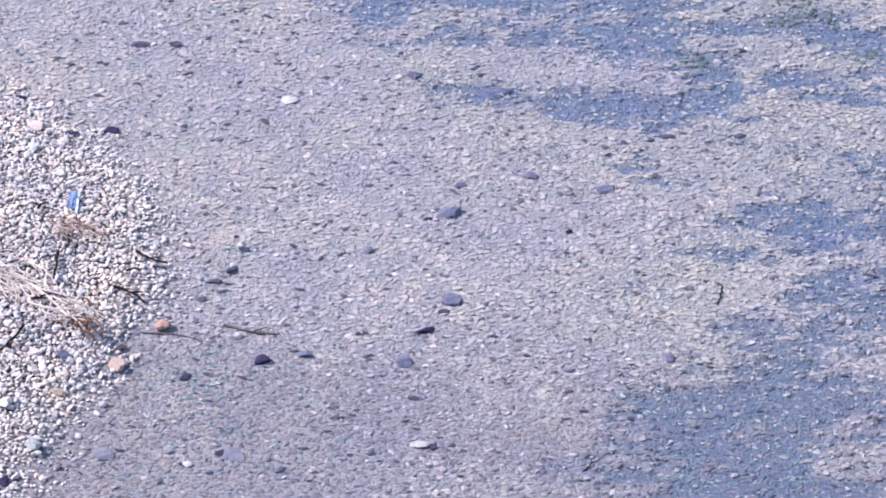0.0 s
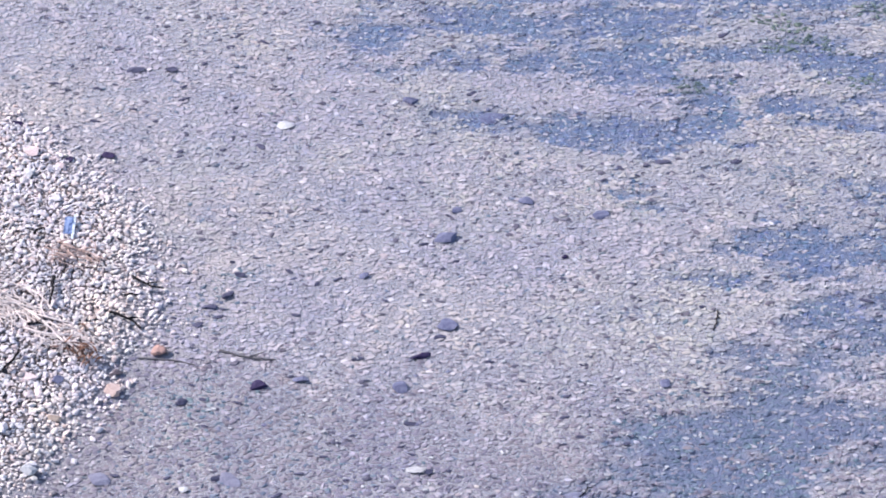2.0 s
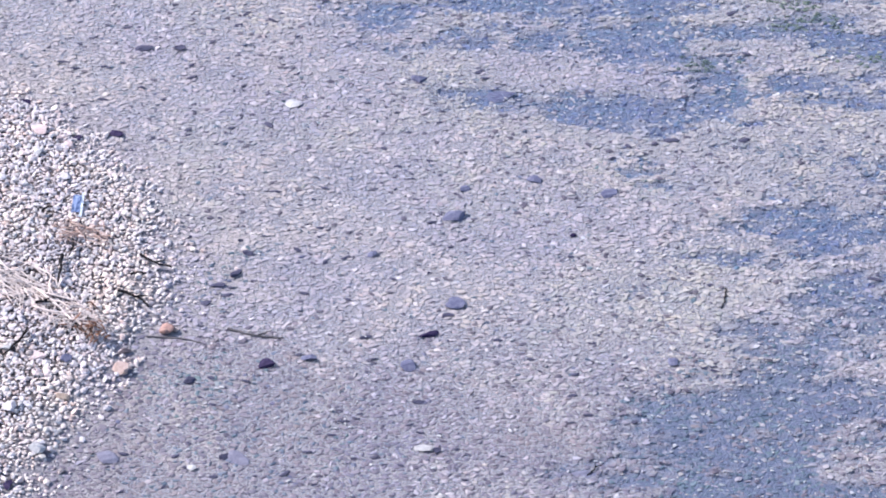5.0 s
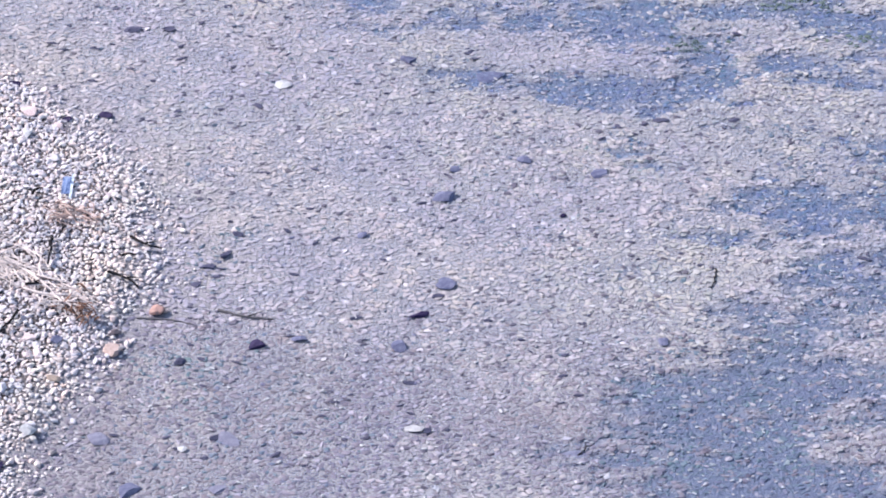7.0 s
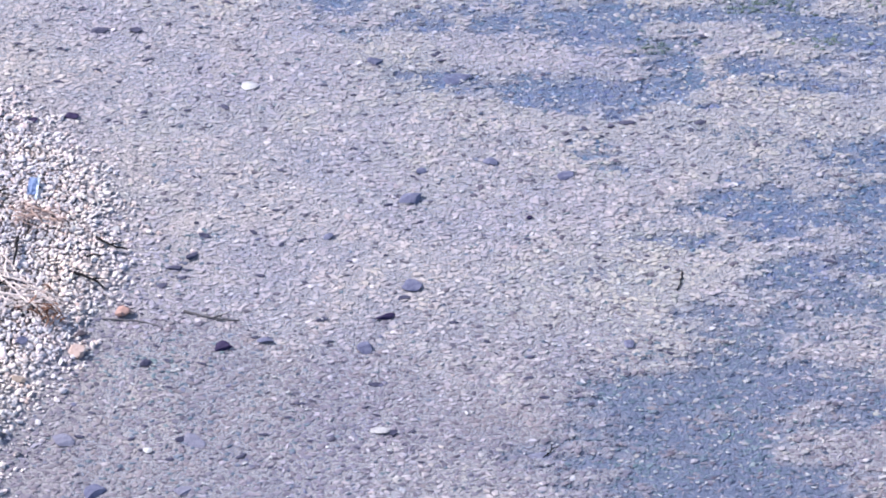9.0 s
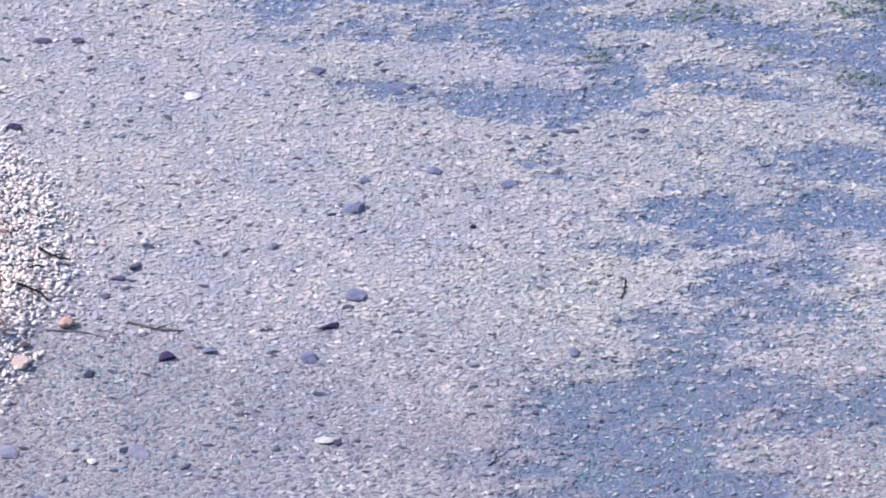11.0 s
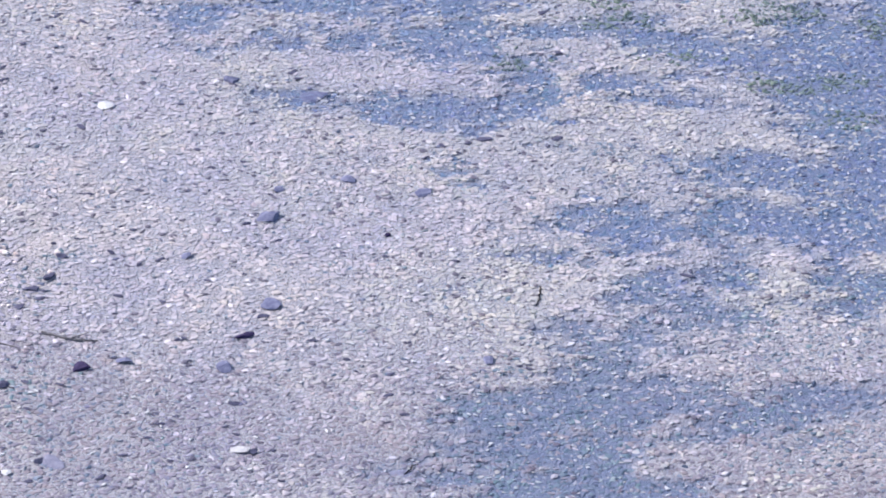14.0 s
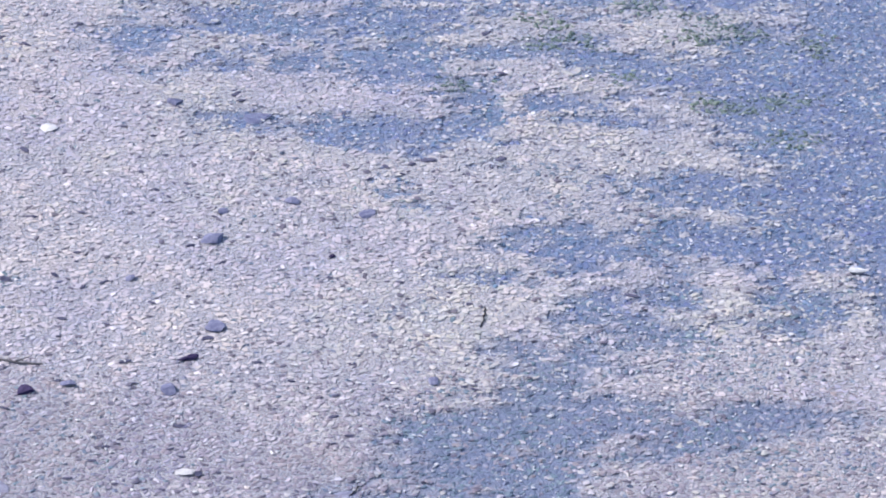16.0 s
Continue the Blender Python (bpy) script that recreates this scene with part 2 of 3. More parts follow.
# Greenish weed on the stones.
WEED = [
    (1.37, 1.62, 0.09, 0.04, -30), (1.47, 1.51, 0.09, 0.03, -30), (1.96, 1.51, 0.09, 0.04, 1), (2.23, 1.06, 0.10, 0.05, 2), (1.64, 1.24, 0.06, 0.03, 2),
    (1.77, 1.74, 0.09, 0.05, 2), (2.07, 1.58, 0.17, 0.06, -29), (2.42, 1.46, 0.07, 0.05, 70), (2.22, 0.81, 0.09, 0.04, 1), (2.00, 1.03, 0.11, 0.04, -10),
    (1.36, 1.49, 0.09, 0.04, 1), (0.96, 1.20, 0.05, 0.03, 2)]


def lattice(x, y, seed):
    """Smooth value noise, 0 to 1."""
    xi, yi = np.floor(x).astype(np.int64), np.floor(y).astype(np.int64)
    fx, fy = x - xi, y - yi
    fx, fy = fx * fx * (3 - 2 * fx), fy * fy * (3 - 2 * fy)

    def corner(i, j):
        n = (xi + i) * 374761393 + (yi + j) * 668265263 + seed * 1442695041
        n = (n ^ (n >> 13)) * 1274126177
        n = n ^ (n >> 16)
        return (n & 0xFFFF) / 65535.0

    top = corner(0, 0) * (1 - fx) + corner(1, 0) * fx
    low = corner(0, 1) * (1 - fx) + corner(1, 1) * fx
    return top * (1 - fy) + low * fy


def fbm(x, y, seed, octaves=4):
    total, weight = 0 * x, 0.0
    for k in range(octaves):
        total = total + lattice(x * 2 ** k, y * 2 ** k, seed + k) / 2 ** k
        weight += 0.5 ** k
    return total / weight


def shore(y):
    """The x of the waterline at y."""
    c = np.clip(y, -1.4, 1.1)
    curve = (((0.0703 * c - 0.138) * c - 0.548) * c - 0.0525) * c - 0.985
    return curve - 0.9 * np.maximum(y - 1.1, 0) + 0.25 * np.minimum(y + 1.4, 0)


def patches(x, y, rows):
    """How far, in metres, a place lies inside the patches; below 0 outside."""
    best = np.full(np.shape(x), -9.0)
    for cx, cy, long, broad, turn in rows:
        c, s = math.cos(math.radians(turn)), math.sin(math.radians(turn))
        u, v = ((x - cx) * c + (y - cy) * s) / long, ((y - cy) * c - (x - cx) * s) / broad
        best = np.maximum(best, (1 - np.sqrt(u * u + v * v)) * (long * broad) ** 0.5)
    return best


def blobs(x, y, rows):
    """1 in the middle of the nearest round patch, 0 at its rim."""
    best = np.full(np.shape(x), -9.0)
    for cx, cy, rx, ry in rows:
        best = np.maximum(best, 1 - np.sqrt(((x - cx) / rx) ** 2 + ((y - cy) / ry) ** 2))
    return best


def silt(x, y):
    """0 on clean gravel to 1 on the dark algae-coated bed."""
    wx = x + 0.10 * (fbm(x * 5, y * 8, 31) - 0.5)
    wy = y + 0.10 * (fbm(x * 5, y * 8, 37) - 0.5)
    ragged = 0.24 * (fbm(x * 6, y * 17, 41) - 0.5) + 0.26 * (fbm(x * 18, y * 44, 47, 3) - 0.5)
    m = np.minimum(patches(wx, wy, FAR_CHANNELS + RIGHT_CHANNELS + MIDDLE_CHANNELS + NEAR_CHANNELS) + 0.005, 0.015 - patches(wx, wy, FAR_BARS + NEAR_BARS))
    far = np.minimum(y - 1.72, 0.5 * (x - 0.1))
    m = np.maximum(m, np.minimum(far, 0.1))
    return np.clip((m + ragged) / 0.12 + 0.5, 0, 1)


def height(x, y):
    """The ground's height: bank, shallows and deeper dark channels; the water stands at 0."""
    d = shore(y) - x + 0.09 * (fbm(x * 5, y * 5, 3) - 0.5)
    bank = 0.085 * (1 - np.exp(-np.maximum(d, 0) / 0.45)) + 0.05 * np.clip(d - 1, 0, 25)
    bed = -0.016 * (1 - np.exp(np.minimum(d, 0) / 0.10)) - 0.010 * silt(x, y) * (d < 0)
    bed = bed - 0.02 * np.clip(-d - 4, 0, 8) + 0.12 * np.clip(-d - 14, 0, 20)
    return np.where(d > 0, bank, bed) + 0.006 * (fbm(x * 9, y * 9, 11) - 0.5)


def level(x, y):
    return float(height(np.array([float(x)]), np.array([float(y)]))[0])


def mesh_of(name, verts, faces, material, smooth=False):
    """A mesh from arrays of places and of corner numbers, all faces with equally many corners."""
    verts, faces = np.asarray(verts, np.float32), np.asarray(faces, np.int32)
    m = bpy.data.meshes.new(name)
    count, corners = faces.shape
    m.vertices.add(len(verts))
    m.vertices.foreach_set("co", verts.ravel())
    m.loops.add(count * corners)
    m.loops.foreach_set("vertex_index", faces.ravel())
    m.polygons.add(count)
    m.polygons.foreach_set("loop_start", np.arange(0, count * corners, corners, dtype=np.int32))
    m.polygons.foreach_set("loop_total", np.full(count, corners, np.int32))
    m.update(calc_edges=True)
    m.polygons.foreach_set("use_smooth", np.full(count, smooth))
    m.materials.append(material)
    return m


def sheet(xs, ys, z_of):
    x, y = np.meshgrid(xs, ys)
    z = z_of(x, y)
    k = np.arange(x.size).reshape(x.shape)
    faces = np.stack([k[:-1, :-1], k[:-1, 1:], k[1:, 1:], k[1:, :-1]], -1).reshape(-1, 4)
    return np.stack([x, y, z], -1).reshape(-1, 3), faces


def spread(low, high, step, reach):
    """Grid lines: even in the middle, ever wider to the horizon."""
    out = np.cumsum(step * 1.22 ** np.arange(1, 60))
    out = out[out < reach]
    return np.concatenate([low - out[::-1], np.arange(low, high, step), high + out])


XS, YS = spread(-2.0, 3.1, 0.02, 900), spread(-1.7, 2.1, 0.02, 900)
verts, faces = sheet(XS, YS, height)
m = mesh_of("ground", verts, faces, GROUND)
layer = m.attributes.new("silt", "FLOAT", "POINT")
wet = shore(verts[:, 1]) < verts[:, 0]
# Painted gap shade covers the bank ground and fades out at the waterline.
gap_layer = m.attributes.new("gap_shade", "FLOAT", "POINT")
gap_layer.data.foreach_set("value", np.clip((shore(verts[:, 1]) - verts[:, 0]) / 0.14 - 0.4, 0, 1).astype(np.float32))
layer.data.foreach_set("value", (silt(verts[:, 0], verts[:, 1]) * wet).astype(np.float32))
ground = tagged(new("ground", m), "river bed and bank of mixed grey gravel", "ground", kind="structure")


def waves(x, y):
    near = np.exp(-((x - 0.5) ** 2 + y ** 2) / 40)
    return -0.0145 + near * (0.0022 * (fbm(x * 7, y * 16, 71) - 0.5) + 0.0012 * (fbm(x * 22, y * 48, 73) - 0.5))


XS, YS = spread(-2.0, 3.1, 0.025, 900), spread(-1.7, 2.1, 0.025, 900)
verts, faces = sheet(XS, YS, waves)
tagged(new("water", mesh_of("water", verts, faces, WATER)), "clear shallow river water with small ripples", "water", kind="structure")


# ---- pebbles ----
def rough_ball(seed, detail, lump=0.22, cuts=5):
    """A worn pebble of radius 1: places and triangles."""
    bm = bmesh.new()
    bmesh.ops.create_icosphere(bm, subdivisions=detail, radius=1)
    shift = Vector((seed * 3.7, seed * 1.3, seed * 2.1))
    for v in bm.verts:
        d = v.co.normalized()
        v.co = d * (1 + lump * noise.noise(d * 1.1 + shift) + 0.4 * lump * noise.noise(d * 2.6 + shift))
    places = np.array([v.co[:] for v in bm.verts])
    cut = np.random.default_rng(1000 + int(seed))
    for k in range(cuts):
        side = cut.normal(0, 1, 3)
        side /= np.linalg.norm(side)
        over = places @ side - cut.uniform(0.48 if cuts < 10 else 0.36, 0.82)
        places -= np.maximum(over, 0)[:, None] * side
    corners = np.array([[v.index for v in f.verts] for f in bm.faces])
    bm.free()
    return places, corners


def turned(count, rng, tip, along):
    """Random turns: any way round, tipped a little."""
    a, b, c = rng.normal(0, along, count), rng.normal(0, tip, count), rng.normal(0, tip, count)
    one, nil = np.ones(count), np.zeros(count)

    def stack(*rows):
        return np.stack([np.stack(r, -1) for r in rows], -2)

    rz = stack((np.cos(a), -np.sin(a), nil), (np.sin(a), np.cos(a), nil), (nil, nil, one))
    rx = stack((one, nil, nil), (nil, np.cos(b), -np.sin(b)), (nil, np.sin(b), np.cos(b)))
    ry = stack((np.cos(c), nil, np.sin(c)), (nil, one, nil), (-np.sin(c), nil, np.cos(c)))
    return rz @ rx @ ry


def gravel(name, x, y, size, material, detail, rng, sunk=0.10, flat=(0.09, 0.22), tip=0.09, along=0.55, broad=(0.38, 0.85), cuts=8, bury=0.25):
    """One mesh of many pebbles that lie on the ground at x, y, of those widths."""
    shapes = [rough_ball(k + 1, detail, 0.40, cuts) for k in range(14)]
    count = len(x)
    scale = np.stack([size / 2, size / 2 * rng.uniform(*broad, count), size / 2 * rng.uniform(*flat, count)], -1)
    turn = turned(count, rng, tip, along)
    z = height(x, y) + scale[:, 2] * (1 - 2 * (sunk + bury * rng.random(count) ** 1.5))
    which = rng.integers(0, len(shapes), count)
    verts, faces, start = [], [], 0
    for k, (places, corners) in enumerate(shapes):
        own = np.nonzero(which == k)[0]
        v = np.einsum("nij,nvj->nvi", turn[own], places[None] * scale[own][:, None, :])
        v += np.stack([x[own], y[own], z[own]], -1)[:, None, :]
        f = corners[None] + (start + np.arange(len(own)) * len(places))[:, None, None]
        verts.append(v.reshape(-1, 3))
        faces.append(f.reshape(-1, 3))
        start += len(own) * len(places)
    return new(name, mesh_of(name, np.concatenate(verts), np.concatenate(faces), material, smooth=False))


def scatter(rng, step, x0, x1, y0, y1, loose=0.5):
    gx, gy = np.meshgrid(np.arange(x0, x1, step), np.arange(y0, y1, step))
    gx, gy = gx + rng.uniform(-loose, loose, gx.shape) * step, gy + rng.uniform(-loose, loose, gy.shape) * step
    return gx.ravel(), gy.ravel()


rng = np.random.default_rng(5)
x, y = scatter(rng, 0.0132, -2.7, 3.7, -2.2, 2.8, 1.4)
away = np.maximum.reduce([-1.85 - x, -1.55 - 0.1 * (y + 1.5) - x, x - 2.3 - 0.3 * (y + 1.3), -1.5 - y, y - 1.95, 0 * x])
seen = rng.random(len(x)) < np.exp(-away / 0.10)
x, y = x[seen], y[seen]
size = 0.0180 * np.exp(rng.normal(0, 0.42, len(x)))
dry = shore(y) - x + 0.09 * (fbm(x * 5, y * 5, 3) - 0.5) + rng.normal(0, 0.045, len(x)) > 0.012
damp = 0.50 * np.clip(2 * patches(x, y, TINTED) / 0.1, 0, 1) + 0.26 * np.clip(1.5 * blobs(x, y, [(-0.80, -1.02, 0.65, 0.55)]), 0, 0.8) + 0.06 * (fbm(x * 8, y * 12, 57) > 0.64)
mottled = (0.5 + 0.4 * (y > 0.9)) * (fbm(x * 9, y * 24, 101, 3) - 0.5) * np.clip((x + 0.1) / 0.6, 0, 1)
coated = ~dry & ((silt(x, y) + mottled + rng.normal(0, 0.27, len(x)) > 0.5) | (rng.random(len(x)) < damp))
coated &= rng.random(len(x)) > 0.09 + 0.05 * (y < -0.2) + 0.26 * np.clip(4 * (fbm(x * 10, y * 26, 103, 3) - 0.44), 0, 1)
green = ~dry & (patches(x, y, WEED) + 0.12 * (fbm(x * 20, y * 40, 91) - 0.5) + rng.normal(0, 0.03, len(x)) > -0.005)
coated &= ~green
# Where white dashes of glinting water are set, as pebbles.
glint = (coated & (rng.random(len(x)) < 0.06)) | (~dry & ~green & (y < -0.2) & (rng.random(len(x)) < 0.010))
coated &= ~glint
pale = ~dry & ~coated & ~green & ~glint
gx, gy = scatter(rng, 0.0132, -2.7, -0.4, -2.0, 2.2)
low = (shore(gy) - gx + 0.09 * (fbm(gx * 5, gy * 5, 3) - 0.5) + rng.normal(0, 0.08, len(gx)) > 0.012) & (rng.random(len(gx)) < np.exp(-np.maximum.reduce([-1.85 - gx, -1.5 - gy, gy - 1.95, 0 * gx]) / 0.10))
gx, gy = gx[low], gy[low]
wide = np.clip(0.0186 * np.exp(rng.normal(0, 0.32, len(gx))), 0.010, 0.036)
bank = gravel("bank_gravel", gx, gy, wide, DRY, 1, rng, sunk=0.10, tip=0.30, flat=(0.34, 0.6), along=0.9, broad=(0.6, 1.0), cuts=6, bury=0.14)
tagged(bank, "dry sunlit grey and pinkish gravel of the bank", "gravel", kind="stuff")
# Silt at the near left; elsewhere brightness falloff towards the near side, painted.
silty = pale & (rng.random(len(x)) < np.clip((-0.30 - y) / 0.9, 0, 0.75) * (0.4 + 1.2 * fbm(x * 3, y * 3, 83)) + np.clip(2.2 * blobs(x, y, [(-0.85, -1.0, 0.75, 0.60)]), 0, 0.85))
pale &= ~silty
silt_falloff = gravel("silty_gravel", x[silty], y[silty], np.minimum(size[silty] * 1.1, 0.034), SILT_FALLOFF, 1, rng, sunk=0.22)
tagged(silt_falloff, "grey-brown silty gravel, also painted darker for light falloff towards the near side", "gravel", kind="stuff")
warm = pale & (fbm(x * 2.2, y * 4.5, 63) + 0.5 * (fbm(x * 14, y * 26, 67) - 0.5) + 0.16 * np.clip(x - 0.2, -1, 1.2) + 0.05 * np.clip(y, -1, 1) + rng.normal(0, 0.10, len(x)) > 0.60)
pale &= ~warm
large = 1 - 0.1 * (silt(x, y) > 0.5)
sandy = gravel("sandy_gravel", x[warm], y[warm], np.minimum(size[warm] * 1.1 * large[warm], 0.036), SANDY, 1, rng)
tagged(sandy, "pale beige gravel of the shallow bars", "gravel", kind="stuff")
bed = gravel("riverbed_gravel", x[pale], y[pale], np.minimum(size[pale] * 1.1 * large[pale], 0.036), WET, 1, rng)
tagged(bed, "pale grey gravel under shallow clear water", "gravel", kind="stuff")
# The near side takes the copy painted with less reflected sky.
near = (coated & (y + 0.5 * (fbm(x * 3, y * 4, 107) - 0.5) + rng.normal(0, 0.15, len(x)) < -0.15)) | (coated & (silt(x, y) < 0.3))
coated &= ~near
deep = gravel("coated_gravel", x[coated], y[coated], np.minimum(size[coated] * 1.12, 0.034), COATED_SKY, 1, rng, sunk=0.38, flat=(0.12, 0.30))
tagged(deep, "dark algae-coated gravel in the deeper channels, sky reflection painted blue", "gravel", kind="stuff")
pool = gravel("channel_gravel", x[near], y[near], np.minimum(size[near] * 1.12, 0.034), COATED_LESS_SKY, 1, rng, sunk=0.38, flat=(0.12, 0.30))
tagged(pool, "dark coated gravel in the near channel, painted with less sky reflection", "gravel", kind="stuff")
weedy = gravel("weedy_gravel", x[green], y[green], np.minimum(size[green] * 1.1, 0.032), WEEDY, 1, rng, sunk=0.3, flat=(0.25, 0.45))
tagged(weedy, "olive-green weed-covered stones on the river bed", "gravel", kind="stuff")

# Water glints made as small white chips on the bed.
chips = gravel("glint_pebbles", x[glint], y[glint], np.minimum(size[glint] * 0.95, 0.024), WHITE_STONE, 1, rng, sunk=-0.3, flat=(0.2, 0.4), broad=(0.3, 0.6))
tagged(chips, "small white pebbles that stand in for glints on the water", "gravel", kind="stuff")

# Flat dark stones strewn over the pale bed.
dx, dy = rng.uniform(-1.5, 2.0, 640), rng.uniform(-1.25, 1.75, 640)
keep = (shore(dy) - dx < -0.05) & (silt(dx, dy) < 0.3) & (rng.random(640) < np.clip(1.0 - 0.38 * (dx + 0.6), 0.2, 1))
dx, dy = dx[keep], dy[keep]
flat_stones = [mesh_of("dark_stone", *rough_ball(80 + k, 2, 0.4, 8), DUSK_STONE, smooth=False) for k in range(6)]
for k, (px, py) in enumerate(zip(dx, dy)):
    s = 0.026 * math.exp(rng.normal(0, 0.32))
    ob = new("dark_stone", flat_stones[k % 6])
    ob.matrix_basis = pose(px, py, level(px, py) + 0.003, rng.normal(0, 6), rng.normal(0, 6), rng.normal(0, 20)) @ Matrix.Diagonal((s / 2, s / 2 * rng.uniform(0.25, 0.55), s / 2 * rng.uniform(0.14, 0.24), 1))
    tagged(ob, "small flat dark stone lying on pale river gravel", "stone", "dark stones on the pale gravel")

# Larger pebbles of the bank, each by itself.
shared = [mesh_of("pebble", *rough_ball(40 + k, 2, 0.3, 13), DRY_SINGLE, smooth=False) for k in range(8)]
made = 0
while made < 290:
    px, py = rng.uniform(-1.75, -0.95), rng.uniform(-1.35, 1.0)
    if shore(py) - px < 0.02:
        continue
    s = rng.uniform(0.016, 0.028)
    ob = new("pebble", shared[made % 8])
    ob.matrix_basis = pose(px, py, level(px, py) + 0.28 * s, rng.uniform(-20, 20), rng.uniform(-20, 20), rng.uniform(0, 360)) @ Matrix.Diagonal((s / 2, s / 2 * rng.uniform(0.7, 1), s / 2 * rng.uniform(0.55, 0.85), 1))
    ob.parent = ground
    made += 1


# ---- single stones ----
def stone(label, x, y, wide, deep_, high, material, turn=0.0, seed=1, sunk=0.14, name="stone", group=""):
    """A worn stone with a rounded, slightly angular body."""
    places, corners = rough_ball(seed + 60, 3, 0.42, 11)
    places = places / np.abs(places).max(0)
    high *= 0.7
    ob = new(name, mesh_of(name, places * (wide / 2, deep_ / 2, high / 2), corners, material))
    ob.matrix_basis = pose(x, y, level(x, y) + high * (0.5 - sunk), 0, 0, turn)
    return tagged(ob, label, "stone", group)


stone("flat white quartz stone in the shallows", -0.578, 0.930, 0.074, 0.050, 0.020, WHITE_STONE, 8, 2)
stone("flat white stone on the gravel bed", -0.078, -1.026, 0.078, 0.046, 0.018, PALE_STONE, 10, 63)
stone("small dark stone beside a white one", -0.035, -1.041, 0.032, 0.026, 0.022, DUSK_STONE, 0, 4)
stone("dark wet stone at the water's edge", -1.225, 0.731, 0.070, 0.046, 0.026, BLACK_STONE, -5, 5)
stone("rounded orange stone at the waterline", -0.965, -0.424, 0.062, 0.058, 0.044, ORANGE_STONE, 0, 6)
stone("rounded tan stone at the waterline", -1.098, -0.640, 0.070, 0.066, 0.044, BUFF_STONE, 20, 7)
stone("small tan stone on the bank gravel", -1.281, -0.807, 0.048, 0.040, 0.026, TAN_STONE, 0, 8)
stone("blackish angular stone under shallow water", -0.609, -0.597, 0.070, 0.052, 0.034, BLACK_STONE, 15, 9)
stone("dark grey stone under shallow water", -0.469, -0.565, 0.058, 0.042, 0.028, SLATE_STONE, 20, 10)
stone("dark stone on the gravel bed", -0.864, -0.686, 0.054, 0.044, 0.028, DUSK_STONE, 20, 11)
stone("blue-grey stone under shallow water", -0.126, -0.609, 0.066, 0.056, 0.030, SLATE_STONE, -20, 12)
stone("dark elongated stone on the gravel bed", -0.062, -0.445, 0.080, 0.026, 0.022, BLACK_STONE, 24, 13)
stone("flat blue-grey stone on the gravel bed", 0.043, -0.269, 0.100, 0.066, 0.024, SLATE_STONE, 0, 14)
stone("thin dark stone on the gravel bed", 0.006, -0.333, 0.050, 0.024, 0.016, DUSK_STONE, 0, 15)
stone("blue-grey pointed stone under shallow water", 0.026, 0.223, 0.094, 0.070, 0.034, SLATE_STONE, 15, 16)
stone("thin dark stone beside a pointed one", -0.050, 0.193, 0.046, 0.018, 0.014, DUSK_STONE, 20, 17)
stone("blue-grey stone in the far shallows", -0.106, 1.094, 0.070, 0.048, 0.026, SLATE_STONE, -15, 18)
stone("dark flat stone in the far shallows", -1.170, 1.297, 0.078, 0.040, 0.024, DUSK_STONE, 0, 19)
stone("small dark stone in the far shallows", -1.035, 1.301, 0.056, 0.040, 0.024, DUSK_STONE, 0, 20)
stone("broad blue-grey stone under the water", 0.201, 0.985, 0.112, 0.075, 0.016, SLATE_STONE, 0, 21, 0.25)
stone("blue-grey stone on pale gravel", 0.583, 0.369, 0.074, 0.062, 0.022, SLATE_STONE, 0, 22, 0.2)
stone("dark stone at the top of the bank gravel", -1.588, 0.904, 0.054, 0.040, 0.026, BLACK_STONE, 0, 24)
stone("large pale pinkish stone on the bank", -1.504, 0.701, 0.070, 0.080, 0.034, PINK_STONE, 30, 71)
stone("dark stone on the bank gravel", -1.367, 0.673, 0.050, 0.038, 0.026, BLACK_STONE, 0, 26)
stone("pink stone on the bank gravel", -1.390, 0.613, 0.046, 0.050, 0.030, PINK_STONE, 0, 27)
stone("rounded grey stone on the dry bank", -1.388, 0.389, 0.056, 0.056, 0.040, GREY_STONE, 0, 28)
stone("pale upright stone on the dry bank", -1.343, -1.066, 0.056, 0.056, 0.052, WHITE_STONE, 40, 29, 0.15)
stone("brownish oval stone at the waterline", -1.097, -0.550, 0.052, 0.036, 0.026, BROWN_STONE, 15, 46)
stone("flat pale pink stone on the dry bank", -1.387, -0.625, 0.080, 0.060, 0.024, PINK_STONE, 0, 72)
stone("dark bluish stone on the dry bank", -1.292, -0.621, 0.054, 0.046, 0.036, SLATE_STONE, 0, 30)
stone("white stone on the dry bank", -1.501, 0.539, 0.040, 0.060, 0.040, WHITE_STONE, 0, 31)
stone("pale bluish stone on the dry bank", -1.450, -0.883, 0.050, 0.054, 0.040, GREY_STONE, 0, 32)
stone("small white stone on the dry bank", -1.485, -0.586, 0.040, 0.036, 0.030, WHITE_STONE, 0, 33)
stone("dark stone on the low bank", -1.420, -1.239, 0.038, 0.050, 0.034, BLACK_STONE, 0, 34)
stone("small white stone at the waterline", -1.021, 0.029, 0.032, 0.028, 0.020, WHITE_STONE, 0, 35)
stone("dark stone among shallow gravel", -0.742, -0.111, 0.052, 0.040, 0.026, DUSK_STONE, 20, 36)
stone("flat slate-coloured stone at the edge of a dark channel", 0.442, -1.143, 0.088, 0.060, 0.020, LAVENDER_STONE, 0, 52, 0.25)
stone("dusky violet stone near the waterline", -0.802, -0.175, 0.064, 0.034, 0.020, DUSK_STONE, 10, 53)
stone("narrow dusky stone near the waterline", -0.700, 0.015, 0.056, 0.024, 0.018, DUSK_STONE, -8, 54)
stone("small dusky stone near the waterline", -0.835, -0.275, 0.046, 0.030, 0.020, DUSK_STONE, 20, 55)
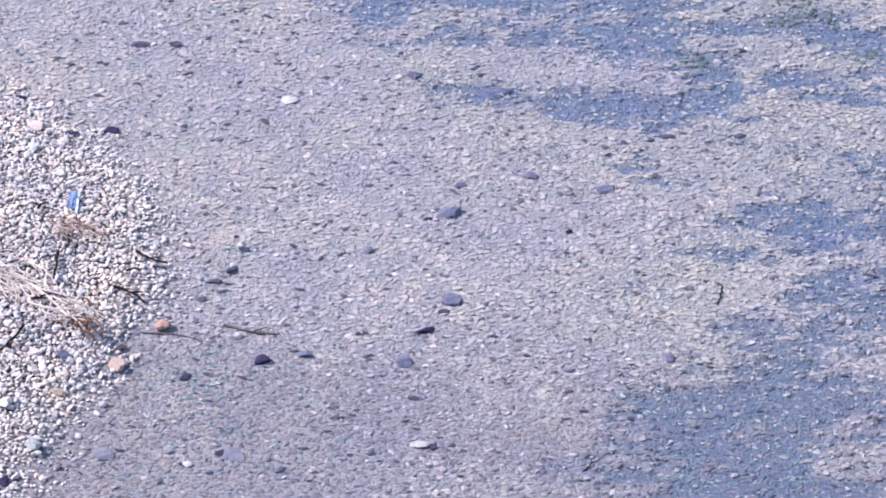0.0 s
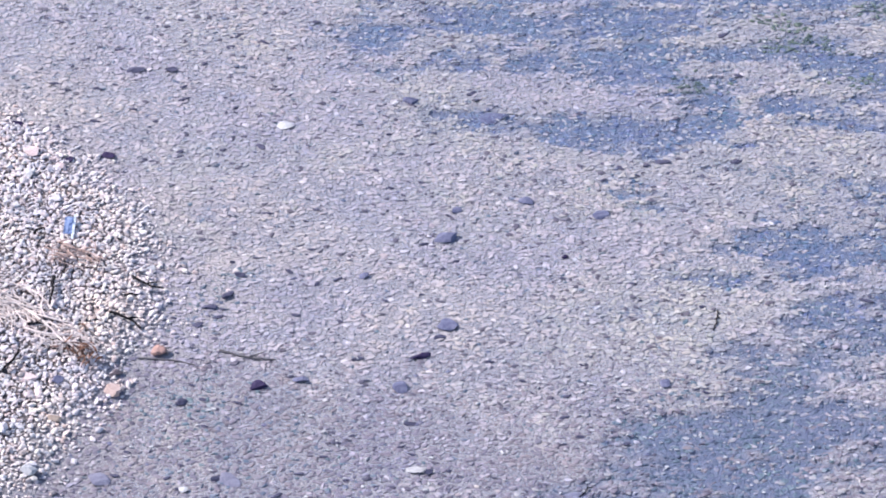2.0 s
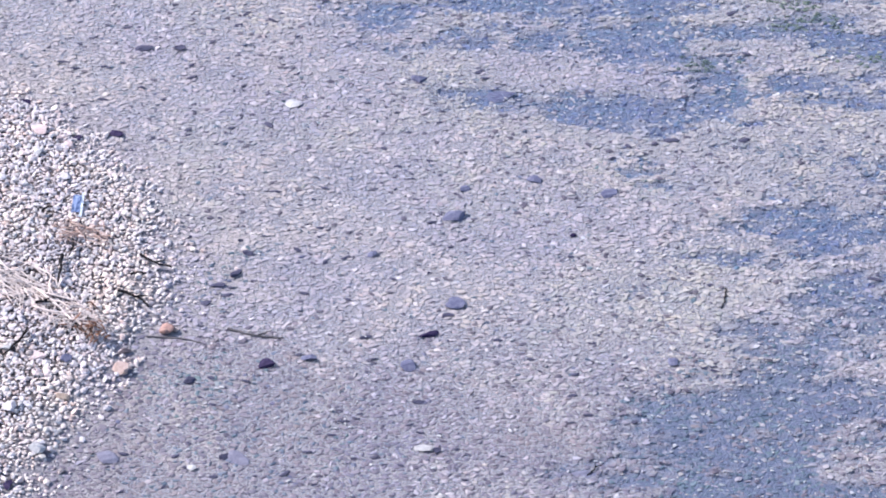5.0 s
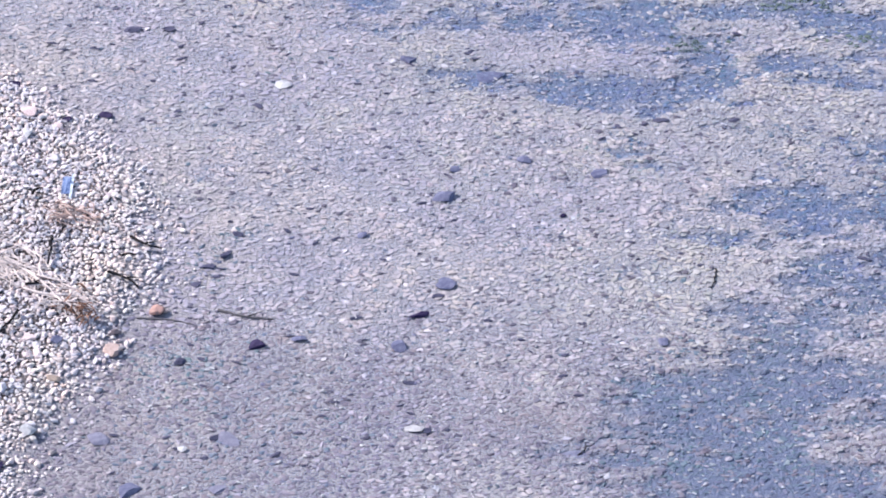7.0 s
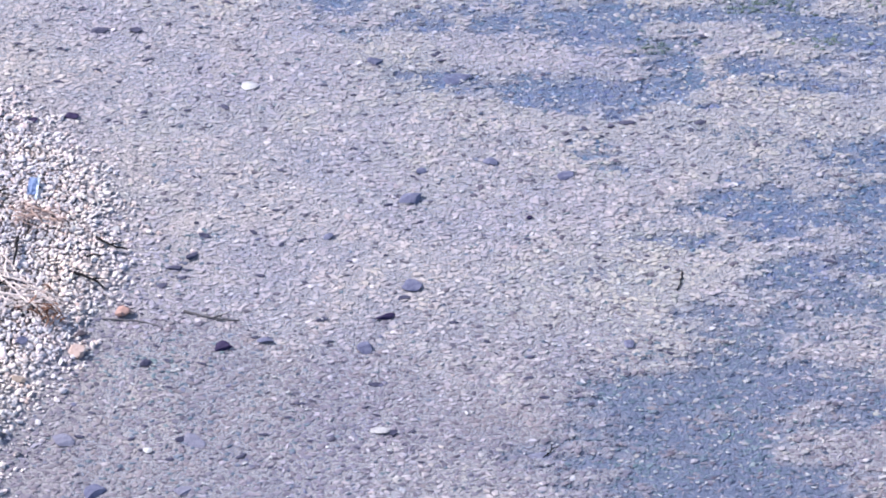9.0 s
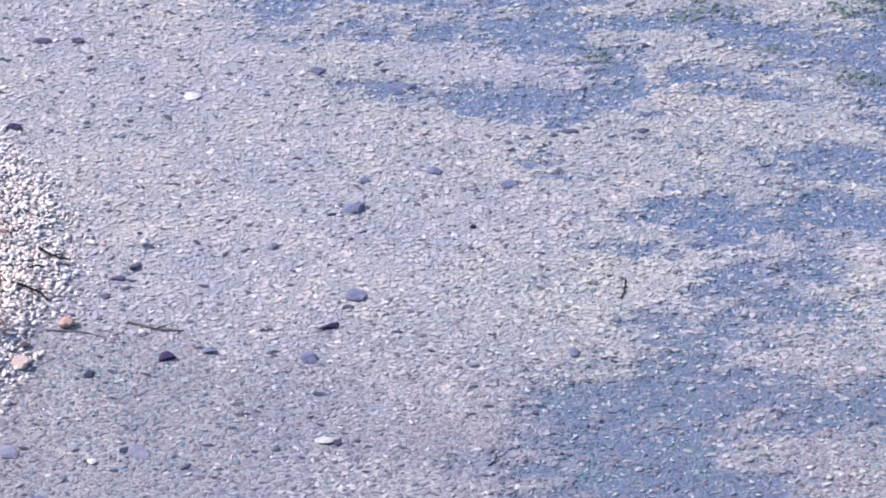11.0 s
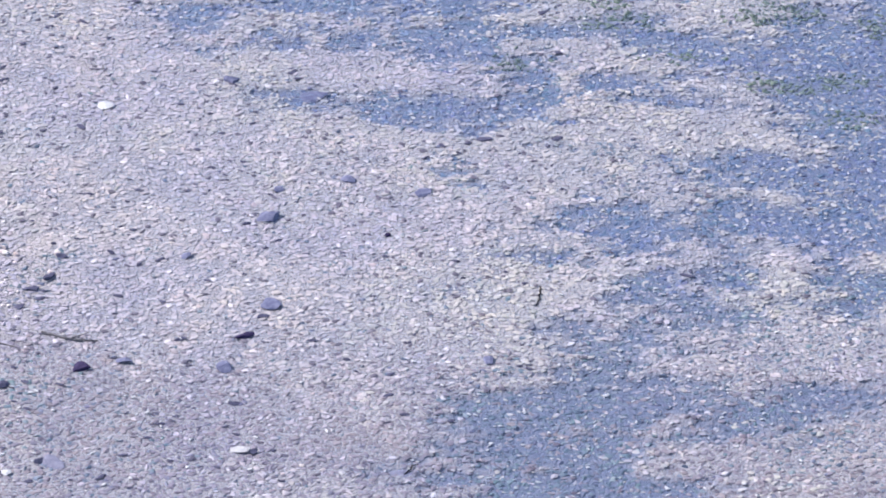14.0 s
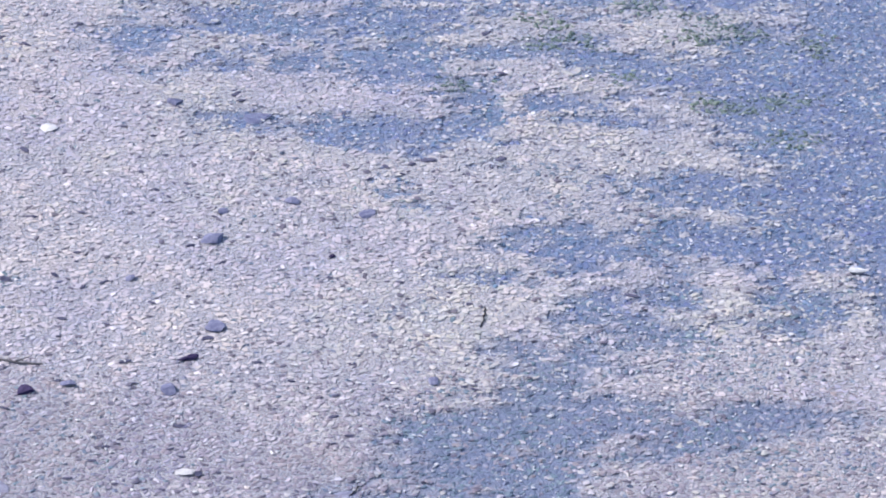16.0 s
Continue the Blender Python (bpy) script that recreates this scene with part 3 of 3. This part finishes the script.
stone("small slate-coloured stone on the bed", 0.765, -0.589, 0.040, 0.040, 0.024, SLATE_STONE, 0, 37)
stone("small white stone on the dark bed", 1.155, -0.762, 0.028, 0.022, 0.018, WHITE_STONE, 0, 38)
stone("small black stone on pale gravel", 0.450, 0.120, 0.028, 0.024, 0.018, BLACK_STONE, 0, 39)
stone("small blue-grey stone on pale gravel", 0.064, 0.396, 0.044, 0.040, 0.022, SLATE_STONE, 0, 40)
stone("flat blue-grey stone on pale gravel", 0.316, 0.445, 0.062, 0.045, 0.022, SLATE_STONE, 0, 41)
stone("small dark blue stone on the bed", -0.264, 0.009, 0.044, 0.034, 0.022, SLATE_STONE, 0, 42)
stone("small white stone in the shallows", -0.832, -1.125, 0.040, 0.030, 0.020, WHITE_STONE, 0, 43)
stone("thin dark stone in the shallows", -0.279, -0.454, 0.048, 0.022, 0.016, DUSK_STONE, 10, 44)
stone("pale flat stone in the deeper channel", 2.325, -0.016, 0.085, 0.040, 0.030, WHITE_STONE, 0, 45, -0.2)


stone("flat lavender-grey stone in the near shallows", -1.115, -1.080, 0.085, 0.065, 0.020, LAVENDER_STONE, 0, 48, 0.2)
stone("broad lavender-grey stone in the near shallows", -0.997, -1.322, 0.085, 0.080, 0.026, SLATE_STONE, 10, 49, 0.2)
stone("faint lavender stone on silty gravel", -0.679, -1.073, 0.080, 0.070, 0.020, LAVENDER_STONE, 0, 50, 0.25)
stone("small lavender-grey stone on silty gravel", -0.709, -1.315, 0.065, 0.045, 0.020, LAVENDER_STONE, 20, 51, 0.2)


# ---- twigs, straw and litter ----
def part(name, verts, faces, material, parent, label=""):
    ob = new(name, mesh_of(name, verts, faces, material))
    ob.parent = parent
    return tagged(ob, label)


def tube(points, radii, sides=7):
    """A tapered round stick through the points."""
    points = [Vector(p) for p in points]
    verts, faces = [], []
    for k, p in enumerate(points):
        along = (points[min(k + 1, len(points) - 1)] - points[max(k - 1, 0)]).normalized()
        side = along.cross(Vector((0.1, 0.2, 1))).normalized()
        up = side.cross(along)
        for s in range(sides):
            a = 2 * math.pi * s / sides
            verts.append(p + (side * math.cos(a) + up * math.sin(a)) * radii[k])
    for k in range(len(points) - 1):
        for s in range(sides):
            a, b = k * sides + s, k * sides + (s + 1) % sides
            faces.append((a, b, b + sides, a + sides))
    end = len(points) * sides
    verts += [points[0], points[-1]]
    for s in range(sides):
        faces.append((end, (s + 1) % sides, s, s))
        faces.append((end + 1, end - sides + s, end - sides + (s + 1) % sides, end - sides + (s + 1) % sides))
    tris = [(f[0], f[1], f[2]) for f in faces] + [(f[0], f[2], f[3]) for f in faces if f[2] != f[3]]
    return np.array([v[:] for v in verts]), tris


def stalk(x0, y0, x1, y1, lift=0.006, bend=0.0, steps=8, seed=0, rise=0.0):
    """Points of a stick over the ground from one end to the other."""
    r = random.Random(seed)
    out = []
    for k in range(steps + 1):
        f = k / steps
        x, y = x0 + (x1 - x0) * f, y0 + (y1 - y0) * f
        off = bend * math.sin(math.pi * f) + r.uniform(-0.003, 0.003)
        length = math.hypot(x1 - x0, y1 - y0)
        x, y = x - (y1 - y0) / length * off, y + (x1 - x0) / length * off
        out.append((x, y, level(x, y) + lift + rise * math.sin(math.pi * f)))
    return out


def twig(label, x0, y0, x1, y1, thick, material, bend=0.0, fork=0.0, seed=1, lift=0.005):
    """A forked twig: stem and side shoots are its parts."""
    top = tagged(new("twig"), label, "twig")
    line = stalk(x0, y0, x1, y1, lift + thick / 2, bend, 9, seed, 0.003)
    count = len(line)
    part("stem", *tube(line, [thick / 2 * (1 - 0.55 * k / count) for k in range(count)]), material, top)
    if fork:
        p, q = Vector(line[count // 2]), Vector(line[-1]) - Vector(line[0])
        out = Vector((-q.y, q.x, 0)).normalized()
        shoot = [p + (q.normalized() * 0.8 + out * 0.7) * fork * f + Vector((0, 0, 0.004)) for f in (0, 0.35, 0.7, 1)]
        part("side_shoot", *tube(shoot, [thick / 3, thick / 3.5, thick / 5, thick / 8]), material, top)
    return top


twig("short dark twig lying on the dry bank", -1.351, -0.100, -1.348, -0.256, 0.014, BARK, 0.004, 0, 2, 0.018)
twig("thin dark twig on the bank pebbles", -1.425, -0.505, -1.495, -0.650, 0.011, BARK, 0.008, 0.03, 3, 0.018)
twig("dark forked root at the waterline", -1.140, -0.262, -1.030, -0.330, 0.012, BARK, 0.010, 0.04, 4, 0.014)
twig("curved dark twig beside the waterline", -1.079, -0.055, -0.966, -0.106, 0.011, BARK, -0.016, 0.04, 5, 0.014)
twig("short dark twig near the waterline", -1.105, -0.172, -1.050, -0.160, 0.010, BARK, 0.004, 0, 10, 0.014)
twig("short thin twig on the bank pebbles", -1.315, -0.024, -1.327, -0.102, 0.009, BARK, 0.003, 0, 11, 0.016)
twig("dark twig under bleached straw", -1.413, -0.368, -1.358, -0.366, 0.012, BARK, 0.006, 0.02, 12, 0.016)
twig("dark bent twig on the dry bank", -1.441, 0.144, -1.408, 0.180, 0.012, BARK, 0.008, 0, 13, 0.016)
twig("wet dark stick running into the water", -1.030, -0.462, -0.835, -0.488, 0.008, SODDEN, 0.012, 0, 6, -0.002)
twig("sodden stick under shallow water", -0.754, -0.408, -0.560, -0.457, 0.010, SODDEN, -0.014, 0.05, 7, -0.001)
twig("small dark twig upright on pale gravel", 0.974, -0.185, 0.950, -0.296, 0.007, BARK, 0.006, 0, 8, -0.001)
twig("small dark twig on the gravel bed", 0.455, -1.150, 0.505, -1.100, 0.006, BARK, 0, 0.02, 9, 0.0)

# Bleached straw across the bank.
heap = tagged(new("straw_heap"), "bleached dry straw strewn over the bank gravel", "straw")
r = random.Random(12)
for k in range(84):
    f = r.random()
    x, y = -1.66 + 0.42 * f + r.gauss(0, 0.035), -0.178 - 0.24 * f + r.gauss(0, 0.050)
    a, half = math.radians(-33 + r.gauss(0, 28)), r.uniform(0.025, 0.105)
    dx, dy = half * math.cos(a), half * math.sin(a)
    thick = r.uniform(0.0018, 0.0036)
    line = stalk(x - dx, y - dy, x + dx, y + dy, 0.010 + r.uniform(0, 0.010), r.uniform(-0.022, 0.022), 7, k, r.uniform(0, 0.008))
    part("stalk", *tube(line, [thick * (1 - 0.05 * j) for j in range(8)], 5), STRAW, heap)


def leaf(parent, x, y, z, length, wide, turn, curl, material, tip=0.0):
    """A curled dead leaf with a midrib fold, two faces thick."""
    rows, cols = 9, 5
    verts = []
    for side in (0, 1):
        for i in range(rows):
            u = i / (rows - 1)
            w = wide / 2 * math.sin(math.pi * min(1, u * 0.96 + 0.03)) ** 0.8
            for j in range(cols):
                v = j / (cols - 1) * 2 - 1
                h = curl * (v * v * wide * 0.5 + math.sin(math.pi * u) * length * 0.25) - side * 0.0012
                verts.append(pose(x, y, z, 0, tip, turn) @ Vector(((u - 0.5) * length, v * w, h)))
    faces, s = [], rows * cols
    for i in range(rows - 1):
        for j in range(cols - 1):
            a = i * cols + j
            faces.append((a, a + cols, a + cols + 1, a + 1))
            faces.append((s + a, s + a + 1, s + a + cols + 1, s + a + cols))
        for j in (0, cols - 1):
            a = i * cols + j
            faces.append((a, s + a, s + a + cols, a + cols))
    return part("leaf", np.array([v[:] for v in verts]), faces, material, parent)


litter = tagged(new("leaf_litter"), "clump of rusty brown dead leaves on the bank", "leaves")
r = random.Random(4)
for k in range(34):
    x, y = -1.225 + r.gauss(0, 0.038), -0.492 + r.gauss(0, 0.038)
    leaf(litter, x, y, level(x, y) + 0.018 + r.uniform(0, 0.018), r.uniform(0.025, 0.055), r.uniform(0.004, 0.009), r.uniform(0, 360), r.uniform(-0.7, 0.9), RUST_LEAF, r.uniform(-35, 35))

tuft = tagged(new("dry_grass_tuft"), "reddish withered grass lying on the bank", "grass")
for k in range(34):
    x, y = -1.285 + r.gauss(0, 0.045), 0.036 + r.gauss(0, 0.030)
    a, half = math.radians(r.gauss(-8, 22)), r.uniform(0.02, 0.055)
    dx, dy = half * math.cos(a), half * math.sin(a)
    line = stalk(x - dx, y - dy, x + dx, y + dy, 0.014 + r.uniform(0, 0.008), r.uniform(-0.012, 0.012), 6, 90 + k, 0.006)
    part("blade", *tube(line, [0.0018, 0.0022, 0.0022, 0.002, 0.0016, 0.0012, 0.0006], 4), RED_GRASS, tuft)

# A crumpled blue scrap with a pale edge.
scrap = tagged(new("plastic_scrap"), "crumpled blue plastic scrap with a pale edge", "litter")


def film(name, x0, x1, y0, y1, material, label):
    verts, faces = sheet(np.linspace(x0, x1, 9), np.linspace(y0, y1, 15), lambda x, y: 0.050 + 0.6 * np.abs(y - 0.15) * 0.12 + 0.020 * (fbm(x * 60, y * 45, 19) - 0.2))
    back = verts - (0, 0, 0.0015)
    return part(name, np.concatenate([verts, back]), np.concatenate([faces, faces[:, ::-1] + len(verts)]), material, scrap, label)


film("sheet", -1.342, -1.312, 0.165, 0.255, BLUE_FILM, "blue plastic sheet")
film("edge_strip", -1.312, -1.303, 0.135, 0.275, PALE_FILM, "pale edge strip")
